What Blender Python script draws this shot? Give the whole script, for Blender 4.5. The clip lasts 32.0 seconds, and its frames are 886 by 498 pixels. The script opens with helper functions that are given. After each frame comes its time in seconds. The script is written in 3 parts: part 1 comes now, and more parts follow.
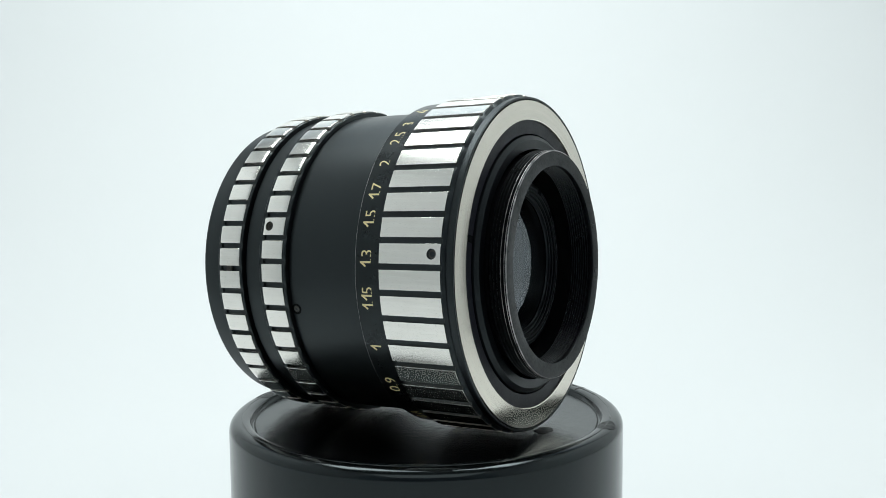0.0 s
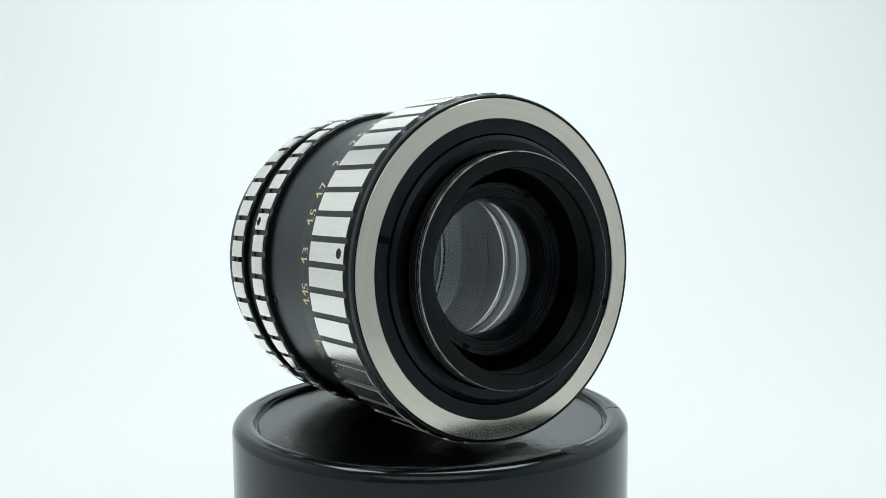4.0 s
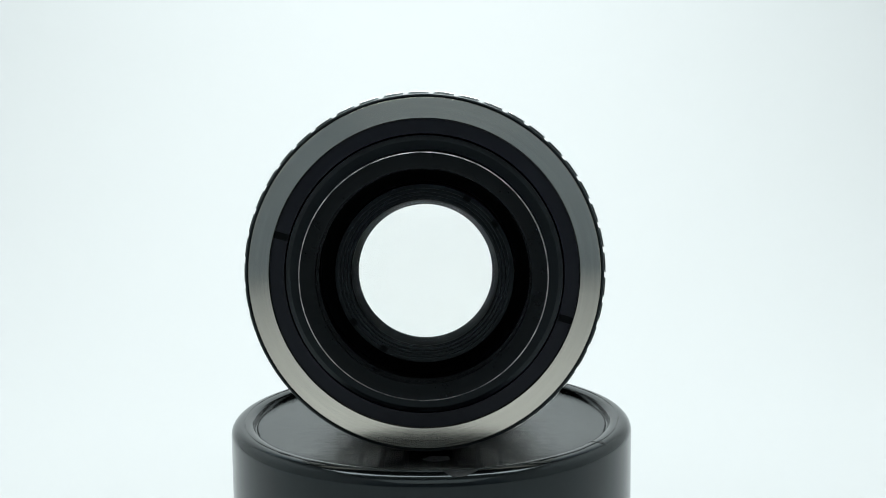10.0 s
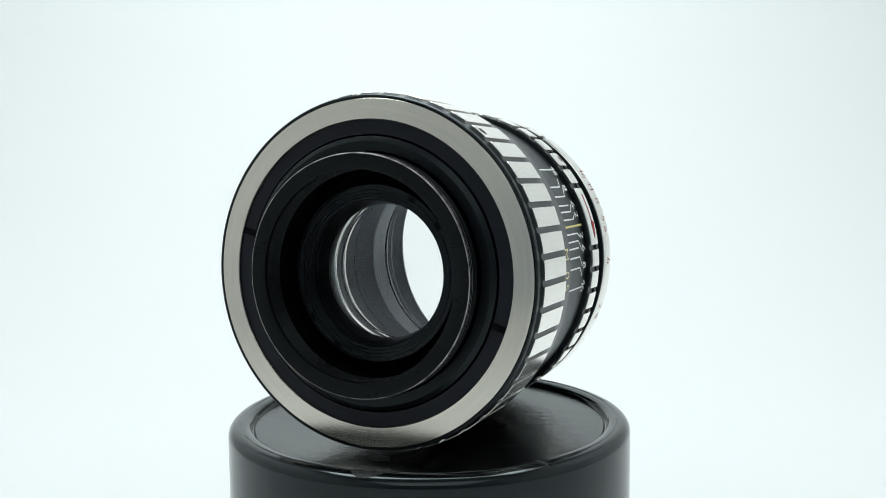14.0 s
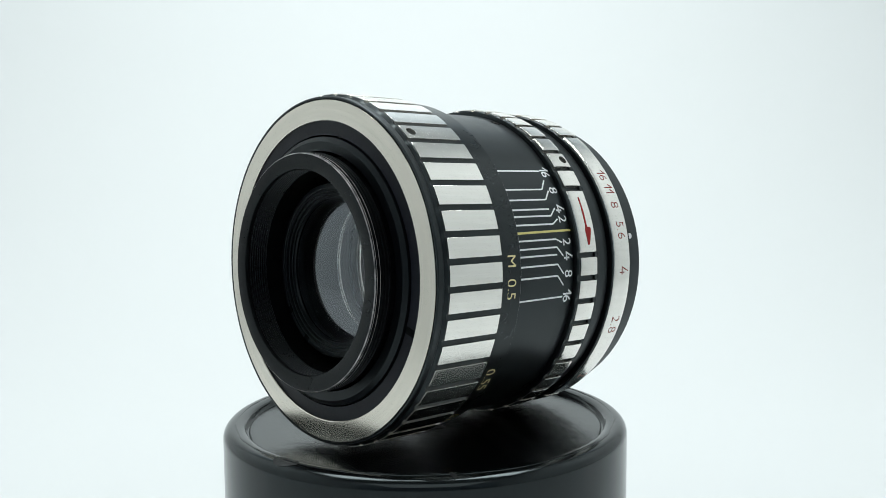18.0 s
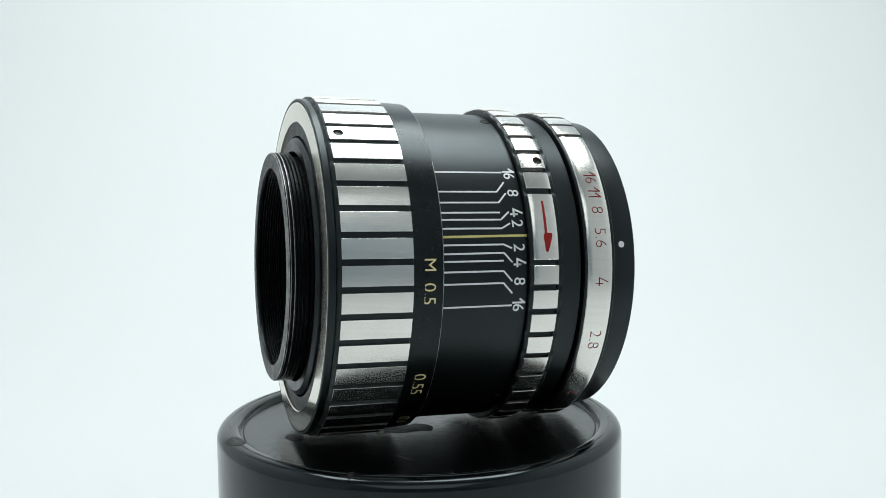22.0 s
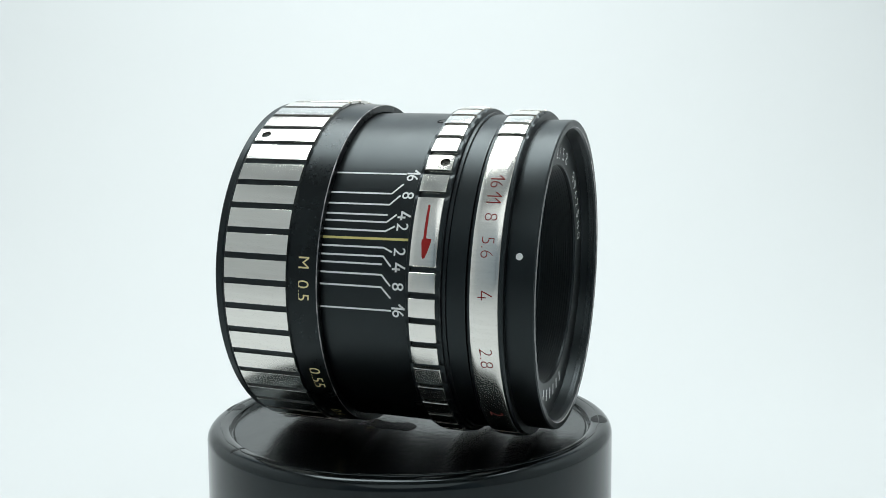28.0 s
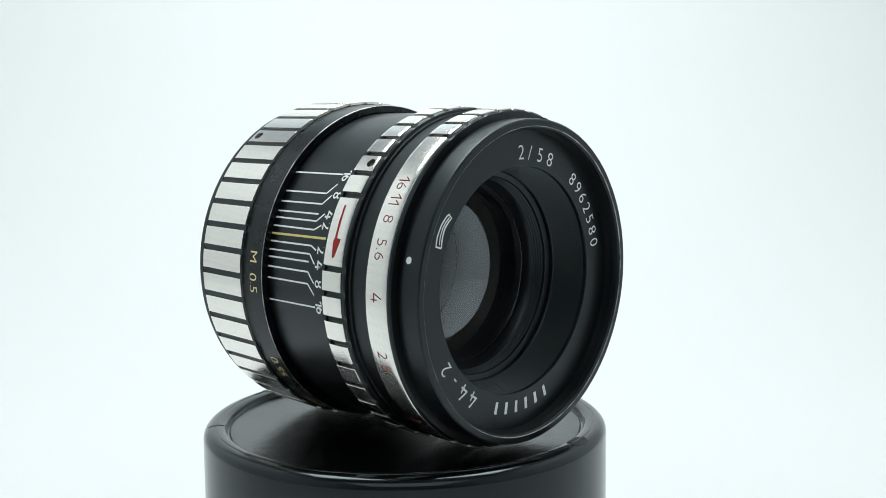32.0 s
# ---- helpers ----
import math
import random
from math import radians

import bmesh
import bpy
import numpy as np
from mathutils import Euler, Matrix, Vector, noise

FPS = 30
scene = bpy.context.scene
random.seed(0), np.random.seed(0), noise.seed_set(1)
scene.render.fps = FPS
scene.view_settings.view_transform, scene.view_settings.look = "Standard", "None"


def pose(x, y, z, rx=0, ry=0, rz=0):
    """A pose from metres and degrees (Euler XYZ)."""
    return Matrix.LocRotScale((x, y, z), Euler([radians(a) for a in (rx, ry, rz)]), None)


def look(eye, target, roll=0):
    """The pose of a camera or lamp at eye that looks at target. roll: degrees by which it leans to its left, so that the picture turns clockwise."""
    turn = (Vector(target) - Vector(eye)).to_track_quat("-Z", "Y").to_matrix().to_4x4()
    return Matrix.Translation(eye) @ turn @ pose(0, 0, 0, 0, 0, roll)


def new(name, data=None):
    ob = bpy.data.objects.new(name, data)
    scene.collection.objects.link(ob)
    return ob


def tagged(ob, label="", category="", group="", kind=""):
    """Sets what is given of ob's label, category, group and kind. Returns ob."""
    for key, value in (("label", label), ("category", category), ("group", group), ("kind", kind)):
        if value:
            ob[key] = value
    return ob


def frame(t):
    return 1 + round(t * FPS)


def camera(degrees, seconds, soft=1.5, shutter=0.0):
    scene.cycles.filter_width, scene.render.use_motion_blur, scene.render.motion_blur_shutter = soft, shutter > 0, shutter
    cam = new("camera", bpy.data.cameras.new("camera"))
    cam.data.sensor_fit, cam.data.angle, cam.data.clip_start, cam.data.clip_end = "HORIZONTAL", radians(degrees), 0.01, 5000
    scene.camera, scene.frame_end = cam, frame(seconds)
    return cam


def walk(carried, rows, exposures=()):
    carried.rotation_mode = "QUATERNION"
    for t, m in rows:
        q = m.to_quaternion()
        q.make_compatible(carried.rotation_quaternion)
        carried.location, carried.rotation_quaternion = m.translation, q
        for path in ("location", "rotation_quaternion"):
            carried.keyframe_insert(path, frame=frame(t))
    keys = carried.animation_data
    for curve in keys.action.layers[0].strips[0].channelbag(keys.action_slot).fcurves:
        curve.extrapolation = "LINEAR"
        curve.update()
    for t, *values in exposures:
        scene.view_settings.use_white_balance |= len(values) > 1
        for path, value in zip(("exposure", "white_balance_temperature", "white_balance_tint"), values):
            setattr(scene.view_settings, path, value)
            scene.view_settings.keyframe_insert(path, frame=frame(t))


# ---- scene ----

# ---- camera: it stands still before a slow turntable ----
Z0 = 0.089                      # height of the plan's zero over the table, metres
EYE = Vector((0.0, -0.18778, 0.03763 + Z0))
YAW, PITCH = radians(1.612), radians(5.795)
AIM = EYE + Vector((math.sin(YAW) * math.cos(PITCH), math.cos(YAW) * math.cos(PITCH), -math.sin(PITCH)))
cam = camera(48.87, 32.0, soft=0.35)
walk(cam, [(0.0, look(EYE, AIM, -0.529)), (32.0, look(EYE, AIM, -0.529))],
     exposures=[(0.0, 0.02), (2.0, 0.03), (4.0, 0.07), (7.0, 0.07), (9.0, 0.05), (12.0, 0.05), (14.0, 0.08), (17.0, 0.05), (21.0, 0.0), (28.0, 0.0), (30.5, 0.07), (32.0, 0.10)])

# ---- light: a white tent under a large overhead diffuser, and two added fills ----
world = bpy.data.worlds.new("world")
world.use_nodes = True
world.node_tree.nodes["Background"].inputs[0].default_value = (0.75, 0.9, 0.93, 1)
world.node_tree.nodes["Background"].inputs[1].default_value = 0.05
scene.world = world


def area_lamp(name, eye, target, sx, sy, watts, colour):
    data = bpy.data.lights.new(name, "AREA")
    data.shape, data.size, data.size_y, data.energy, data.color = "RECTANGLE", sx, sy, watts, colour
    ob = new(name, data)
    ob.matrix_world = look(eye, target)
    return ob


area_lamp("ceiling_lamp", (0.0, 0.14, 0.80), (0.0, 0.141, 0.0), 0.74, 0.30, 5.0, (0.92, 0.995, 1.0))
# Added fill, not a known source: brightens what the metal reflects from in front.
area_lamp("front_fill", (0.0, -0.95, 0.82), (0.0, -0.949, 0.0), 0.95, 0.9, 2.7, (0.92, 0.995, 1.0))
# Added fill without a known source, to lift the middle of the backdrop.
area_lamp("backdrop_fill", (0.0, 0.32, 0.72), (0.0, 0.60, 0.12), 0.4, 0.2, 2.2, (0.92, 0.995, 1.0))

# ---- materials ----
def shader(name, base, rough=0.5, metal=0.0, spec=0.5):
    m = bpy.data.materials.new(name)
    m.use_nodes = True
    b = m.node_tree.nodes["Principled BSDF"]
    b.inputs["Base Color"].default_value = (*base, 1)
    b.inputs["Roughness"].default_value = rough
    b.inputs["Metallic"].default_value = metal
    b.inputs["Specular IOR Level"].default_value = spec
    return m, m.node_tree, b


def node(tree, kind, **sockets):
    n = tree.nodes.new(kind)
    for k, val in sockets.items():
        n.inputs[k.replace("_", " ")].default_value = val
    return n


def grain(m, scale=(2500, 2500, 2500), rough=(0.3, 0.5), bump=0.15, depth=0.00003, tint=None, coarse=300, band=None, streak=False):
    """Fine grain and a coarser wear, in the roughness, a little in the colour, and in the relief."""
    tree = m.node_tree
    b = tree.nodes["Principled BSDF"]
    at = tree.nodes.new("ShaderNodeTexCoord")
    mp = tree.nodes.new("ShaderNodeMapping")
    mp.inputs["Scale"].default_value = scale
    tree.links.new(at.outputs["Object"], mp.inputs["Vector"])
    fine = node(tree, "ShaderNodeTexNoise", Scale=1.0, Detail=3.0)
    tree.links.new(mp.outputs[0], fine.inputs["Vector"])
    big = node(tree, "ShaderNodeTexNoise", Scale=float(coarse), Detail=4.0)
    tree.links.new(at.outputs["Object"], big.inputs["Vector"])
    mix = tree.nodes.new("ShaderNodeMath")
    mix.operation = "ADD"
    tree.links.new(fine.outputs["Fac"], mix.inputs[0])
    tree.links.new(big.outputs["Fac"], mix.inputs[1])
    ramp = node(tree, "ShaderNodeMapRange", From_Min=0.7, From_Max=1.3, To_Min=rough[0], To_Max=rough[1])
    tree.links.new(mix.outputs[0], ramp.inputs["Value"])
    tree.links.new(ramp.outputs[0], b.inputs["Roughness"])
    bp = node(tree, "ShaderNodeBump", Strength=bump, Distance=depth)
    tree.links.new(fine.outputs["Fac"], bp.inputs["Height"])
    tree.links.new(bp.outputs[0], b.inputs["Normal"])
    if tint:
        cr = tree.nodes.new("ShaderNodeMix")
        cr.data_type = "RGBA"
        cr.inputs[6].default_value = (*tint[0], 1)
        cr.inputs[7].default_value = (*tint[1], 1)
        if band:
            cut = node(tree, "ShaderNodeMapRange", From_Min=band[0], From_Max=band[1])
            tree.links.new((fine if streak else big).outputs["Fac"], cut.inputs["Value"])
            tree.links.new(cut.outputs[0], cr.inputs[0])
        else:
            tree.links.new(big.outputs["Fac"], cr.inputs[0])
        tree.links.new(cr.outputs[2], b.inputs["Base Color"])
    return m


def plain(name, base, dull=0.5, metal=0.0, spec=0.5, **more):
    m, tree, b = shader(name, base, dull, metal, spec)
    return grain(m, **more) if more else m


BLACK = plain("black_anodised", (0.0012, 0.0014, 0.0017), 0.4, 0.0, 0.5, scale=(3500, 3500, 3500), rough=(0.33, 0.39),
              bump=0.06, depth=0.00002, tint=((0.0012, 0.0014, 0.0016), (0.002, 0.0022, 0.0025)))
ENAMEL = plain("smooth_black_enamel", (0.0012, 0.0014, 0.0017), 0.28, 0.0, 0.4, scale=(2600, 2600, 2600), rough=(0.27, 0.29),
               bump=0.012, depth=0.00002, tint=((0.0012, 0.0014, 0.0016), (0.002, 0.0022, 0.0025)))
BARE_BLACK = plain("matt_black_bore", (0.0015, 0.0015, 0.0018), 0.6, 0.0, 0.08, scale=(3000, 3000, 3000), rough=(0.5, 0.7), bump=0.1, depth=0.00002)
MOUNT_BLACK = plain("satin_black_mount", (0.0019, 0.0023, 0.0032), 0.35, 0.0, 0.30, scale=(3500, 3500, 3500), rough=(0.28, 0.42), bump=0.08, depth=0.00002)
for coat in (BLACK, ENAMEL, MOUNT_BLACK, BARE_BLACK):
    coat.node_tree.nodes["Principled BSDF"].inputs["Specular Tint"].default_value = (0.82, 0.96, 1.0, 1)
WORN = plain("worn_black_thread", (0.003, 0.0031, 0.0035), 0.35, 0.0, 0.18, scale=(2500, 2500, 2500), rough=(0.25, 0.5),
             bump=0.2, depth=0.00002, tint=((0.0022, 0.0023, 0.0026), (0.0042, 0.0044, 0.0049)))
BAFFLE = plain("matt_black_baffle", (0.0036, 0.0043, 0.0048), 0.4, 0.0, 0.55, scale=(3000, 3000, 3000), rough=(0.34, 0.42), bump=0.05, depth=0.00002,
               tint=((0.003, 0.0036, 0.004), (0.0046, 0.0054, 0.006)))
BAFFLE.node_tree.nodes["Principled BSDF"].inputs["Specular Tint"].default_value = (0.82, 0.96, 1.0, 1)
# Bore lightened to grey: stands in for the reflections that fill the glass.
TUBE_GREY = plain("reflection_grey_bore", (0.105, 0.102, 0.098), 0.8, 0.0, 0.0)
BLUE_BLACK = plain("blue_black_flange", (0.006, 0.0072, 0.012), 0.4, 0.0, 0.25, scale=(3000, 3000, 3000), rough=(0.35, 0.5), bump=0.1, depth=0.00002)
STEEL = plain("brushed_bright_metal", (0.85, 0.815, 0.76), 0.26, 1.0, 0.5, scale=(2600, 160, 2600), rough=(0.22, 0.26),
              bump=0.0, depth=0.00001, tint=((0.86, 0.83, 0.78), (0.95, 0.92, 0.87)), coarse=500, band=(0.25, 0.75), streak=True)
CREST = plain("bare_metal_wear_and_glint", (0.30, 0.29, 0.28), 0.35, 0.7, 0.5, scale=(1800, 1800, 1800), rough=(0.25, 0.6), bump=0.3, depth=0.00002,
              tint=((0.12, 0.122, 0.125), (0.6, 0.555, 0.56)), coarse=500, band=(0.34, 0.7))
DARK_STEEL = plain("dark_screw_steel", (0.07, 0.068, 0.062), 0.3, 0.9, 0.5, scale=(5000, 5000, 5000), rough=(0.3, 0.5), bump=0.2, depth=0.00002)
POT = plain("black_glossy_plastic", (0.0012, 0.0015, 0.0017), 0.18, 0.0, 0.5, scale=(260, 420, 420), rough=(0.12, 0.18),
            bump=0.06, depth=0.00005, coarse=90)
POT_FACE = plain("rippled_black_plastic", (0.0012, 0.0015, 0.0017), 0.25, 0.0, 0.6, scale=(650, 800, 800), rough=(0.20, 0.27),
                 bump=0.26, depth=0.00014, coarse=70)
for coat in (POT, POT_FACE, WORN):
    coat.node_tree.nodes["Principled BSDF"].inputs["Specular Tint"].default_value = (0.84, 0.97, 1.0, 1)
RESIDUE = plain("dull_black_residue", (0.014, 0.0155, 0.016), 0.5, 0.0, 0.4, scale=(1500, 1500, 1500), rough=(0.4, 0.7), bump=0.8, depth=0.00015)
WHITE_INK = plain("white_engraving", (0.88, 0.89, 0.88), 0.6, scale=(6000, 6000, 6000), rough=(0.5, 0.7), bump=0.2, depth=0.00002)
YELLOW_INK = plain("yellow_engraving", (0.72, 0.62, 0.22), 0.6, scale=(6000, 6000, 6000), rough=(0.5, 0.7), bump=0.2, depth=0.00002)
PALE_YELLOW = plain("pale_yellow_engraving", (0.84, 0.72, 0.38), 0.6, scale=(6000, 6000, 6000), rough=(0.5, 0.7), bump=0.2, depth=0.00002)
RED_INK = plain("red_engraving", (0.34, 0.018, 0.016), 0.5, 0.0, 0.2, scale=(6000, 6000, 6000), rough=(0.4, 0.6), bump=0.2, depth=0.00002)
BROWN_INK = plain("red_brown_engraving", (0.24, 0.024, 0.018), 0.5, 0.0, 0.15, scale=(6000, 6000, 6000), rough=(0.4, 0.6), bump=0.2, depth=0.00002)
SHEET = plain("white_paper_sweep", (0.62, 0.63, 0.63), 0.9, 0.0, 0.2, scale=(900, 900, 900), rough=(0.85, 0.95), bump=0.05, depth=0.00005, coarse=20)
MID_GREY = plain("grey_ceiling_cloth", (0.31, 0.33, 0.335), 0.9, 0.0, 0.2, scale=(300, 300, 300), rough=(0.85, 0.95), bump=0.05, depth=0.0001, coarse=8)
GREY_WALL = plain("grey_blue_room_wall", (0.40, 0.46, 0.51), 0.9, 0.0, 0.2, scale=(300, 300, 300), rough=(0.85, 0.95), bump=0.05, depth=0.0001, coarse=8)


def turned_metal():
    """Bright metal with the fine concentric marks of the lathe about the local Y axis."""
    m, tree, b = shader("lathe_turned_metal", (0.77, 0.74, 0.67), 0.3, 1.0)
    at = tree.nodes.new("ShaderNodeTexCoord")
    sep = tree.nodes.new("ShaderNodeSeparateXYZ")
    tree.links.new(at.outputs["Object"], sep.inputs[0])
    flat = tree.nodes.new("ShaderNodeCombineXYZ")
    tree.links.new(sep.outputs["X"], flat.inputs["X"])
    tree.links.new(sep.outputs["Z"], flat.inputs["Y"])
    ln = tree.nodes.new("ShaderNodeVectorMath")
    ln.operation = "LENGTH"
    tree.links.new(flat.outputs[0], ln.inputs[0])
    far = tree.nodes.new("ShaderNodeMath")
    far.operation = "MULTIPLY"
    far.inputs[1].default_value = 4500
    tree.links.new(ln.outputs["Value"], far.inputs[0])
    marks = node(tree, "ShaderNodeTexNoise", Scale=1.0, Detail=3.0)
    marks.noise_dimensions = "1D"
    tree.links.new(far.outputs[0], marks.inputs["W"])
    bp = node(tree, "ShaderNodeBump", Strength=0.18, Distance=0.00001)
    tree.links.new(marks.outputs["Fac"], bp.inputs["Height"])
    tree.links.new(bp.outputs[0], b.inputs["Normal"])
    wide = node(tree, "ShaderNodeTexNoise", Scale=0.35, Detail=2.0)
    wide.noise_dimensions = "4D"
    tree.links.new(far.outputs[0], wide.inputs["W"])
    slow = node(tree, "ShaderNodeVectorMath")
    slow.operation = "SCALE"
    slow.inputs["Scale"].default_value = 220
    tree.links.new(at.outputs["Object"], slow.inputs[0])
    tree.links.new(slow.outputs[0], wide.inputs["Vector"])
    tone = tree.nodes.new("ShaderNodeMix")
    tone.data_type = "RGBA"
    tone.inputs[6].default_value = (0.66, 0.62, 0.545, 1)
    tone.inputs[7].default_value = (0.84, 0.79, 0.70, 1)
    tree.links.new(wide.outputs["Fac"], tone.inputs[0])
    tree.links.new(tone.outputs[2], b.inputs["Base Color"])
    ramp = node(tree, "ShaderNodeMapRange", From_Min=0.3, From_Max=0.7, To_Min=0.12, To_Max=0.155)
    tree.links.new(marks.outputs["Fac"], ramp.inputs["Value"])
    tree.links.new(ramp.outputs[0], b.inputs["Roughness"])
    tan = tree.nodes.new("ShaderNodeTangent")
    tan.direction_type, tan.axis = "RADIAL", "Y"
    tree.links.new(tan.outputs[0], b.inputs["Tangent"])
    b.inputs["Anisotropic"].default_value = 1.0
    b.inputs["Anisotropic Rotation"].default_value = 0.25
    return m


TURNED = turned_metal()


def coated_glass(name, tint, gloss, most):
    """Clear glass: light bends through it; the coating keeps the mirror share small, and it grows towards grazing views."""
    m = bpy.data.materials.new(name)
    m.use_nodes = True
    tree = m.node_tree
    tree.nodes.remove(tree.nodes["Principled BSDF"])
    bend = node(tree, "ShaderNodeBsdfRefraction", Roughness=0.0, IOR=1.5)
    bend.inputs["Color"].default_value = (1.0, 1.0, 0.998, 1)
    shine = node(tree, "ShaderNodeBsdfGlossy", Roughness=0.0)
    shine.inputs["Color"].default_value = (*tint, 1)
    mix = tree.nodes.new("ShaderNodeMixShader")
    edge = node(tree, "ShaderNodeFresnel", IOR=1.55)
    rise = node(tree, "ShaderNodeMapRange", From_Min=0.046, From_Max=0.059, To_Min=gloss, To_Max=most)
    tree.links.new(edge.outputs[0], rise.inputs["Value"])
    tree.links.new(rise.outputs[0], mix.inputs[0])
    tree.links.new(bend.outputs[0], mix.inputs[1])
    tree.links.new(shine.outputs[0], mix.inputs[2])
    tree.links.new(mix.outputs[0], tree.nodes["Material Output"].inputs["Surface"])
    return m


GLASS = coated_glass("coated_glass", (0.6, 0.7, 1.0), 0.006, 0.02)
OUTER_GLASS = coated_glass("outer_glass", (0.85, 0.92, 1.0), 0.004, 0.015)
GLASS_FACE = coated_glass("glass_face", (0.86, 0.93, 1.0), 0.022, 0.14)
INNER_FACE = coated_glass("blue_coated_face", (0.72, 0.82, 1.0), 0.016, 0.07)

# ---- mesh helpers; sizes in millimetres ----
MM = 0.001


def part(name, bm, material, parent=None, label="", at=None, sharp=32):
    for f in bm.faces:
        f.smooth = True
    for e in bm.edges:
        if len(e.link_faces) == 2 and e.calc_face_angle(0) > radians(sharp):
            e.smooth = False
    me = bpy.data.meshes.new(name)
    bm.to_mesh(me)
    bm.free()
    me.materials.append(material)
    return place(name, me, parent, label, at)


def place(name, me, parent=None, label="", at=None):
    ob = new(name, me)
    ob.parent = parent
    if at is not None:
        ob.matrix_basis = at
    if label:
        ob["label"] = label
    return ob


def lathe(profile, seg=144, loop=True, axis="y"):
    """A turned ring from a closed outline of (radius, along the axis)."""
    bm = bmesh.new()
    rings = []
    for k in range(seg):
        a = 2 * math.pi * k / seg
        c, s = math.cos(a) * MM, math.sin(a) * MM
        rings.append([bm.verts.new((r * c, h * MM, r * s) if axis == "y" else (r * c, r * s, h * MM)) for r, h in profile])
    n = len(profile)
    for k in range(seg):
        p, q = rings[k], rings[(k + 1) % seg]
        for i in range(n if loop else n - 1):
            j = (i + 1) % n
            bm.faces.new((p[i], p[j], q[j], q[i]))
    bmesh.ops.remove_doubles(bm, verts=bm.verts, dist=1e-8)
    bmesh.ops.recalc_face_normals(bm, faces=bm.faces)
    return bm


def notched(bm, s0, s1, phase, deep, reach=1.15, skip=None):
    """Lets the grip's grooves bite into the black lips between s0 and s1."""
    for vtx in bm.verts:
        h, r = vtx.co.y / MM, math.hypot(vtx.co.x, vtx.co.z)
        if s0 <= h <= s1:
            a = math.degrees(math.atan2(vtx.co.z, vtx.co.x))
            off = abs((a - phase + 4) % 8 - 4)
            if off < reach and not (skip and skip(a)):
                k = (r - deep * MM) / r
                vtx.co.x *= k
                vtx.co.z *= k
    return bm


def ridges(r0, s0, r1, s1, count, depth):
    """An outline of fine turned ridges from (r0, s0) to (r1, s1)."""
    out = []
    for i in range(count):
        for f, d in ((0.1, 0), (0.5, depth), (0.9, 0)):
            u = (i + f) / count
            out.append((r0 + (r1 - r0) * u + d, s0 + (s1 - s0) * u))
    return out


def rills(r0, s0, r1, s1, count, depth):
    """An outline of turned rills with flat crests on an inner wall, from (r0, s0) to (r1, s1)."""
    out = []
    for i in range(count):
        for f, d in ((0.05, 0), (0.2, 0), (0.3, depth), (0.38, depth)):
            u = (i + f) / count
            out.append((r0 + (r1 - r0) * u + d, s0 + (s1 - s0) * u))
    return out


def thread(r, s0, s1, count, depth):
    """An outline of thread turns with narrow flat crests."""
    out = []
    for i in range(count):
        for f, d in ((0.05, 0), (0.25, 0), (0.6, depth), (0.75, depth)):
            out.append((r - d, s0 + (s1 - s0) * (i + f) / count))
    return out


def recoat_faces(ob, test, material=None):
    """Gives the faces that the test picks, by radius and place along the axis, another coat; by default bare metal for
    wear and glints.
    """
    ob.data.materials.append(material or CREST)
    for p in ob.data.polygons:
        c = p.center
        if test(math.hypot(c.x, c.z) / MM, c.y / MM, p.normal):
            p.material_index = len(ob.data.materials) - 1


def outer_face(ob, side, coat=None):
    """Gives the face of a glass element that looks out of the lens its stronger gloss."""
    ob.data.materials.append(coat or GLASS_FACE)
    for p in ob.data.polygons:
        if p.normal.y * side > 0.5:
            p.material_index = 1


def round_y(deg):
    """A turn about the lens axis by that angle, counted from X towards Z."""
    return Matrix.Rotation(-radians(deg), 4, "Y")


def curved_bar(r0, r1, width, s0, s1, bevel=0.045, n=4, crown=0.0):
    """A bar on a cylinder about Y, centred on X, width in degrees; crown: how far its ends roll down."""
    bm = bmesh.new()
    db = math.degrees(bevel / r1)
    cols = [(-width / 2, 1)] + [(-width / 2 + db + (width - 2 * db) * i / n, 0) for i in range(n + 1)] + [(width / 2, 1)]
    loops = []
    rows = [(s0, 1, crown), (s0 + bevel, 0, crown * 0.75)]
    if crown:
        rows += [(s0 + 0.3, 0, crown * 0.36), (s0 + 0.6, 0, crown * 0.1), (s0 + 1.0, 0, 0), (s1 - 1.0, 0, 0), (s1 - 0.6, 0, crown * 0.1), (s1 - 0.3, 0, crown * 0.36)]
    for s, low, drop in rows + [(s1 - bevel, 0, crown * 0.75), (s1, 1, crown)]:
        row = []
        for a, side in cols:
            r = r1 - drop - bevel * max(low, side)
            row.append(bm.verts.new((r * math.cos(radians(a)) * MM, s * MM, r * math.sin(radians(a)) * MM)))
        loops.append(row)
    for p, q in zip(loops, loops[1:]):
        for i in range(len(p) - 1):
            bm.faces.new((p[i], p[i + 1], q[i + 1], q[i]))
    edge = loops[0] + [l[-1] for l in loops[1:-1]] + loops[-1][::-1] + [l[0] for l in loops[-2:0:-1]]
    foot = []
    for vtx in edge:
        d = Vector((vtx.co.x, 0, vtx.co.z)).normalized() * r0 * MM
        foot.append(bm.verts.new((d.x, vtx.co.y, d.z)))
    m = len(edge)
    for i in range(m):
        j = (i + 1) % m
        bm.faces.new((edge[i], edge[j], foot[j], foot[i]))
    bmesh.ops.recalc_face_normals(bm, faces=bm.faces)
    return bm


